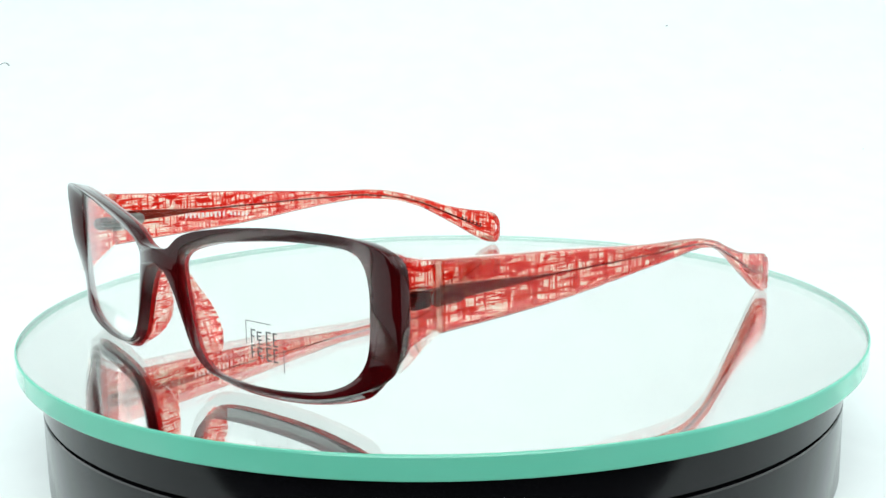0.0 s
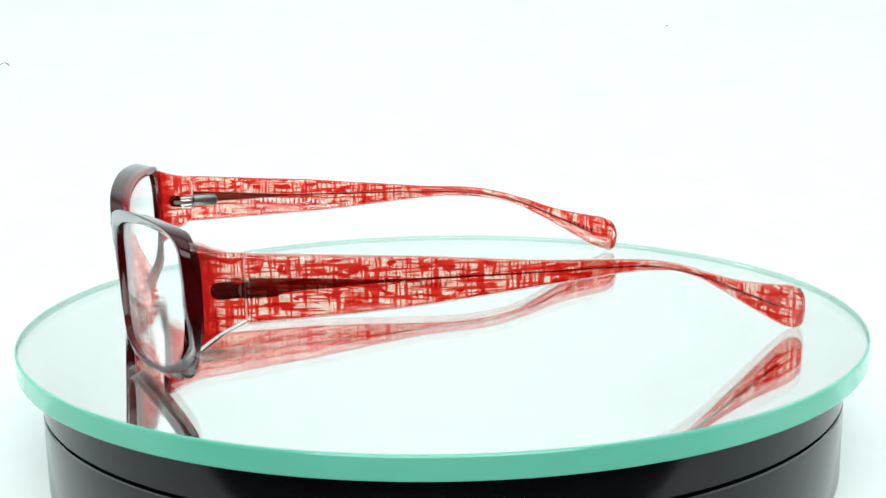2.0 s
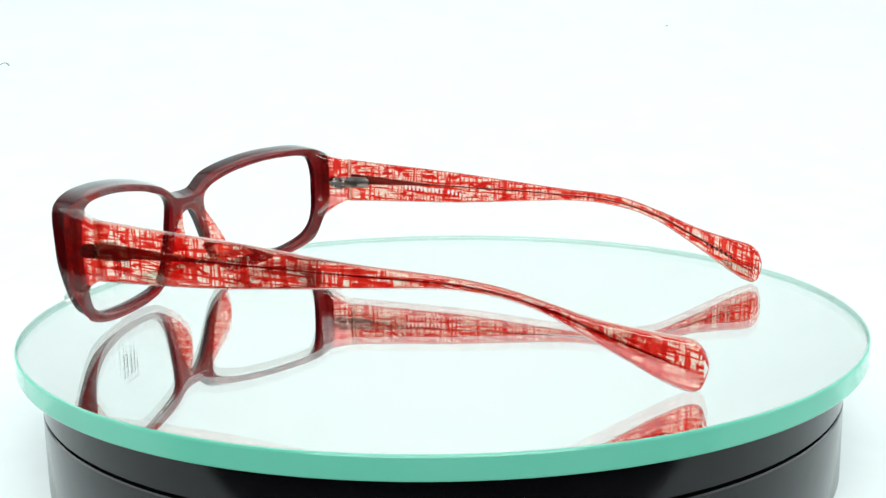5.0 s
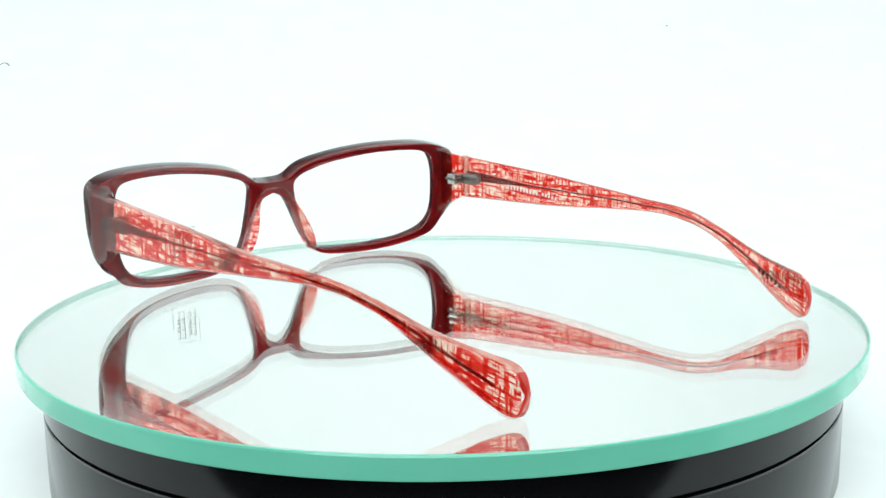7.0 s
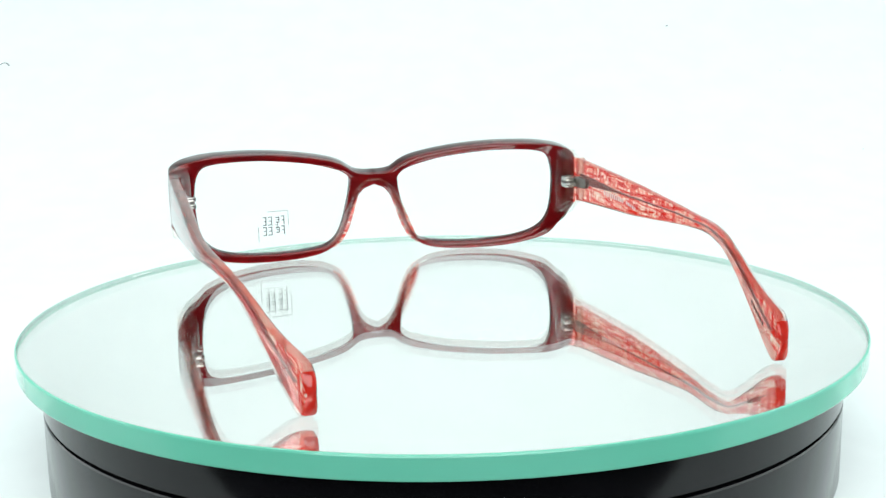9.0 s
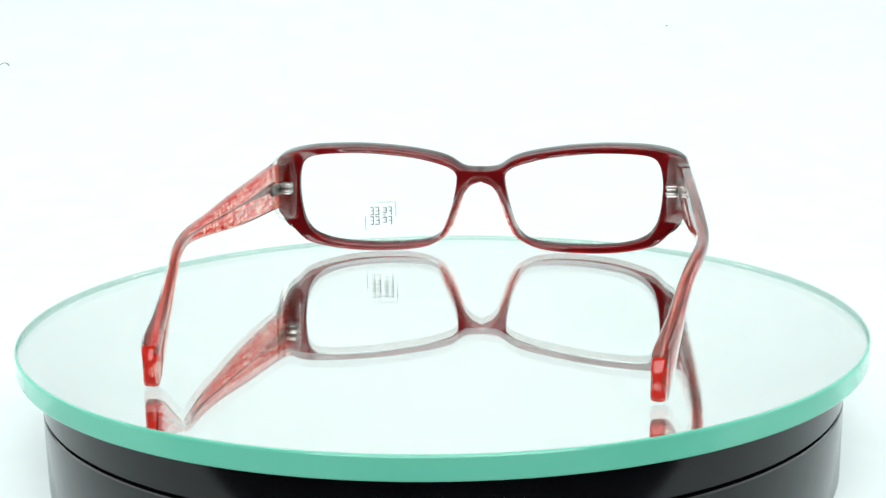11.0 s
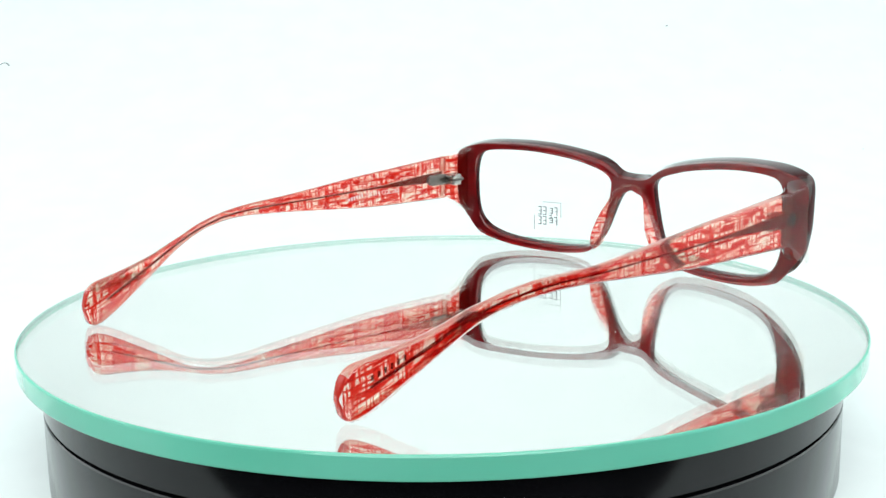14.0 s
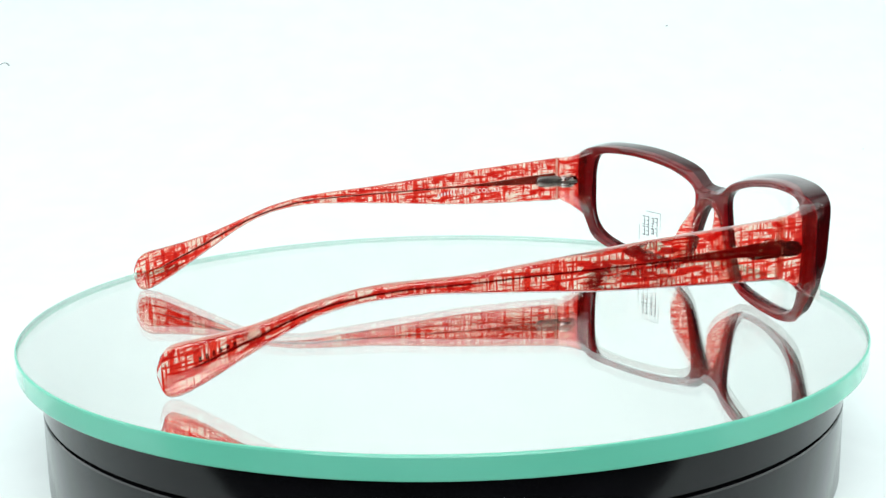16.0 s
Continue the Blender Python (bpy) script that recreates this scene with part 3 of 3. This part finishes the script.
def hinge(side, root):
    def mm(x0, x1, y0, y1, z0, z1, bevel):
        xs = sorted(((X0 + side * x0) / 1000, (X0 + side * x1) / 1000))
        return box_bm(xs[0], xs[1], y0 / 1000, y1 / 1000, z0 / 1000, z1 / 1000, bevel / 1000)
    plate = link_mesh("hinge", *stadium(side, 63.75, 65.2, -61.4, -52.1, 21.8, 25.3), STEEL, root, smooth=40, label="small steel spring hinge")
    link_mesh("hinge_plate", *stadium(side, 63.2, 64.8, -66.8, -60.6, 21.9, 25.2), DARK_STEEL, plate, smooth=40)
    for z0, z1 in ((21.7, 23.1), (23.9, 25.3)):
        part("knuckle", mm(60.2, 63.9, -63.6, -59.4, z0, z1, 0.3), LIT_STEEL, plate)
    part("tongue", mm(60.8, 63.8, -65.4, -60.0, 23.05, 23.95, 0.25), STEEL, plate)
    x, y = (X0 + side * 62.3) / 1000, -0.0612
    part("screw", rod_bm((x, y, 0.0217), (x, y, 0.0254), 0.0007), STEEL, plate)
    return plate


def inner_u(y):
    return curve_at(MID_U, y) - curve_at(HALF_T, y)


def print_bars(name, side, root, y0, y1, z, height, count, seed, ink=WHITE_INK, label="white printed lettering", drop=0.9):
    """A row of plain bars for lettering on the inner face of a temple."""
    rnd = random.Random(seed)
    verts, faces = [], []
    stepw = (y1 - y0) / count
    for k in range(count):
        a = y0 + stepw * k
        b = a + stepw * 0.5
        h = height * (1.0 if rnd.random() > 0.2 else 0.8)
        zc = z - drop * k / max(count - 1, 1)
        u = inner_u((a + b) / 2) - 0.03
        o = len(verts)
        for yy, zz in ((a, zc - h / 2), (b, zc - h / 2), (b, zc + h / 2), (a, zc + h / 2)):
            for uu in (u, u - 0.05):
                verts.append(((X0 + side * uu) / 1000, yy / 1000, zz / 1000))
        faces += [(o, o + 2, o + 4, o + 6), (o + 1, o + 3, o + 5, o + 7)]
        faces += [(o + i, o + (i + 2) % 8, o + (i + 2) % 8 + 1, o + i + 1) for i in (0, 2, 4, 6)]
    return link_mesh(name, verts, faces, ink, root, smooth=False, label=label)


def size_print(side, root):
    """The size and colour code printed inside the temple."""
    data = bpy.data.curves.new("size_text", "FONT")
    data.body, data.size, data.extrude = "53\u25a114 COL 263", 0.0020, 0.00003
    tmp = bpy.data.objects.new("size_text", data)
    scene.collection.objects.link(tmp)
    bpy.context.view_layer.update()
    me = bpy.data.meshes.new_from_object(tmp.evaluated_get(bpy.context.evaluated_depsgraph_get()))
    bpy.data.objects.remove(tmp)
    me.materials.append(WHITE_INK)
    ob = new("size_print", me)
    ob.parent = root
    y0 = -25.2
    u = inner_u(-32) - 0.05
    # text runs from the tip towards the hinge, read from inside
    ob.matrix_basis = Matrix(((0, 0, -side, (X0 + side * u) / 1000), (-side, 0, 0, y0 / 1000), (0, 1, 0.0, 0.0212), (0, 0, 0, 1)))
    ob["label"] = "white printed size code"
    return ob


def lens_print(side, root):
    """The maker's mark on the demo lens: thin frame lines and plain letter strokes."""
    verts, faces = [], []

    def bar(u0, u1, z0, z1):
        o = len(verts)
        for u, z in ((u0 + 0.7, z0), (u1 + 0.7, z0), (u1 + 0.7, z1), (u0 + 0.7, z1)):
            y = y_lens(u) - 0.66
            verts.append(((X0 + side * u) / 1000, y / 1000, z / 1000))
            verts.append(((X0 + side * u) / 1000, (y + 0.04) / 1000, z / 1000))
        faces.extend([(o, o + 2, o + 4, o + 6), (o + 1, o + 3, o + 5, o + 7)])
        faces.extend([(o + i, o + (i + 2) % 8, o + (i + 2) % 8 + 1, o + i + 1) for i in (0, 2, 4, 6)])
    bar(28.4, 35.4, 16.40, 16.55)
    bar(28.4, 28.55, 11.5, 16.40)
    bar(38.55, 38.7, 6.9, 11.8)
    for z in (12.0, 8.7):
        for u0, u1, h in ((29.8, 31.0, 2.9), (31.5, 32.8, 1.9), (34.0, 35.4, 2.9), (35.9, 37.1, 2.9)):
            lift = 0.7 if h < 2.0 else 0.0
            bar(u0, u0 + 0.32, z + lift, z + lift + h)
            bar(u0 + 0.26, u1, z + lift + h - 0.3, z + lift + h)
            bar(u0 + 0.26, u1 - 0.2, z + lift + h * 0.5 - 0.12, z + lift + h * 0.5 + 0.12)
            if u0 > 31:
                bar(u0 + 0.26, u1, z + lift, z + lift + 0.3)
    bar(32.0, 32.2, 10.9, 12.7)
    bar(32.2, 33.1, 10.9, 11.1)
    bar(32.2, 33.1, 11.9, 12.1)
    return link_mesh("lens_print", verts, faces, GREY_INK, root, smooth=False, label="thin grey printed mark")


def spectacles():
    root = new("eyeglasses")
    root.location = (0, 0, TOP)
    tagged(root, "burgundy acetate eyeglasses with red woven-pattern temples on glass disc", "eyeglasses")
    link_mesh("front", *ring_layer(False, 0.05, 0.55), DARK, root, smooth=40, label="glossy dark burgundy frame front")
    link_mesh("front_backing", *ring_layer(True, 0.6, 0.03, 0.01), RED, root, smooth=40, label="translucent red inner layer of the front")
    for side in (1, -1):
        end_piece(side, root)
        t = temple(side, root)
        nose_pad(side, root)
        ln = lens(side, root)
        hinge(side, root)
        if side == 1:
            lens_print(side, ln)
            size_print(side, t)
            print_bars("name_print", side, t, -25.0 + 1.2, -17.5, 21.9, 1.1, 6, 3)
        else:
            print_bars("name_print", side, t, -39.0, -25.0, 22.5, 1.4, 10, 5)
            print_bars("town_print", side, t, -23.8, -17.0, 21.4, 1.1, 5, 8)
            print_bars("tip_print", side, t, 62.0, 70.5, 10.6, 1.2, 6, 11, DARK_INK, "small dark printed mark near the tip", 3.0)
    skew(root)
    return root


GLASSES = spectacles()


def fleck(name, centre, size, mat, seed, flat):
    """A small uneven crumb, a few tenths of a millimetre thick."""
    rnd = random.Random(seed)
    n = 9
    ring = [(math.cos(2 * math.pi * k / n) * size * rnd.uniform(0.6, 1.1), math.sin(2 * math.pi * k / n) * size * rnd.uniform(0.6, 1.1)) for k in range(n)]
    verts, faces = [], []
    for h in (0.0, size * 0.25):
        for a, b in ring:
            s = 1.0 if h == 0.0 else 0.6
            verts.append((a * s, b * s, h) if flat else (a * s, -h, b * s))
    faces = [(k, (k + 1) % n, n + (k + 1) % n, n + k) for k in range(n)] + [tuple(range(n)), tuple(range(n, 2 * n))]
    ob = link_mesh(name, verts, faces, mat, smooth=False)
    ob.location = centre
    return ob


def sweep_at(x, z):
    """A point on the curved backdrop at that height."""
    y = 0.8 if z >= 0.6 else 0.20 + math.sqrt(max(0.0, 0.36 - (0.6 - z) ** 2))
    return (x, y - 0.0014, z)


# specks and hair on the backdrop stand in for dust on the camera sensor
for k, (x, z, size) in enumerate(((0.1672, 0.1106, 0.0012), (-0.2369, 0.0498, 0.0008), (0.2610, 0.0345, 0.0011), (0.2366, 0.0792, 0.0007), (-0.1791, 0.0253, 0.0007), (-0.2721, 0.0351, 0.0008), (-0.2971, 0.0767, 0.0007))):
    tagged(fleck("speck", sweep_at(x, z), size, DUST, 40 + k, False), "tiny pale grey speck on white backdrop, standing in for camera sensor dust", "speck", "specks on the backdrop")
hair = bpy.data.curves.new("lint_hair", "CURVE")
hair.dimensions, hair.bevel_depth = "3D", 0.0007
spl = hair.splines.new("POLY")
spl.points.add(8)
for k in range(9):
    hx, hy, hz = sweep_at(-0.3110 + 0.0085 * k / 8, 0.0895 + 0.0022 * math.sin(math.pi * k / 8))
    spl.points[k].co = (hx, hy, hz, 1)
hair.materials.append(DUST)
tagged(new("lint", hair), "short curved grey hair on white backdrop, standing in for camera sensor lint", "lint")


# ---------------------------------------------------------------- movement
def motions():
    times = [0.2 * k for k in range(81)]
    walk(GLASSES, [(t, pose(0, 0, TOP, 0, 0, TURN_START + TURN_RATE * t)) for t in times])
    walk(TABLE, [(t, pose(0, 0, TOP, 0, 0, TURN_RATE * t)) for t in times])


motions()
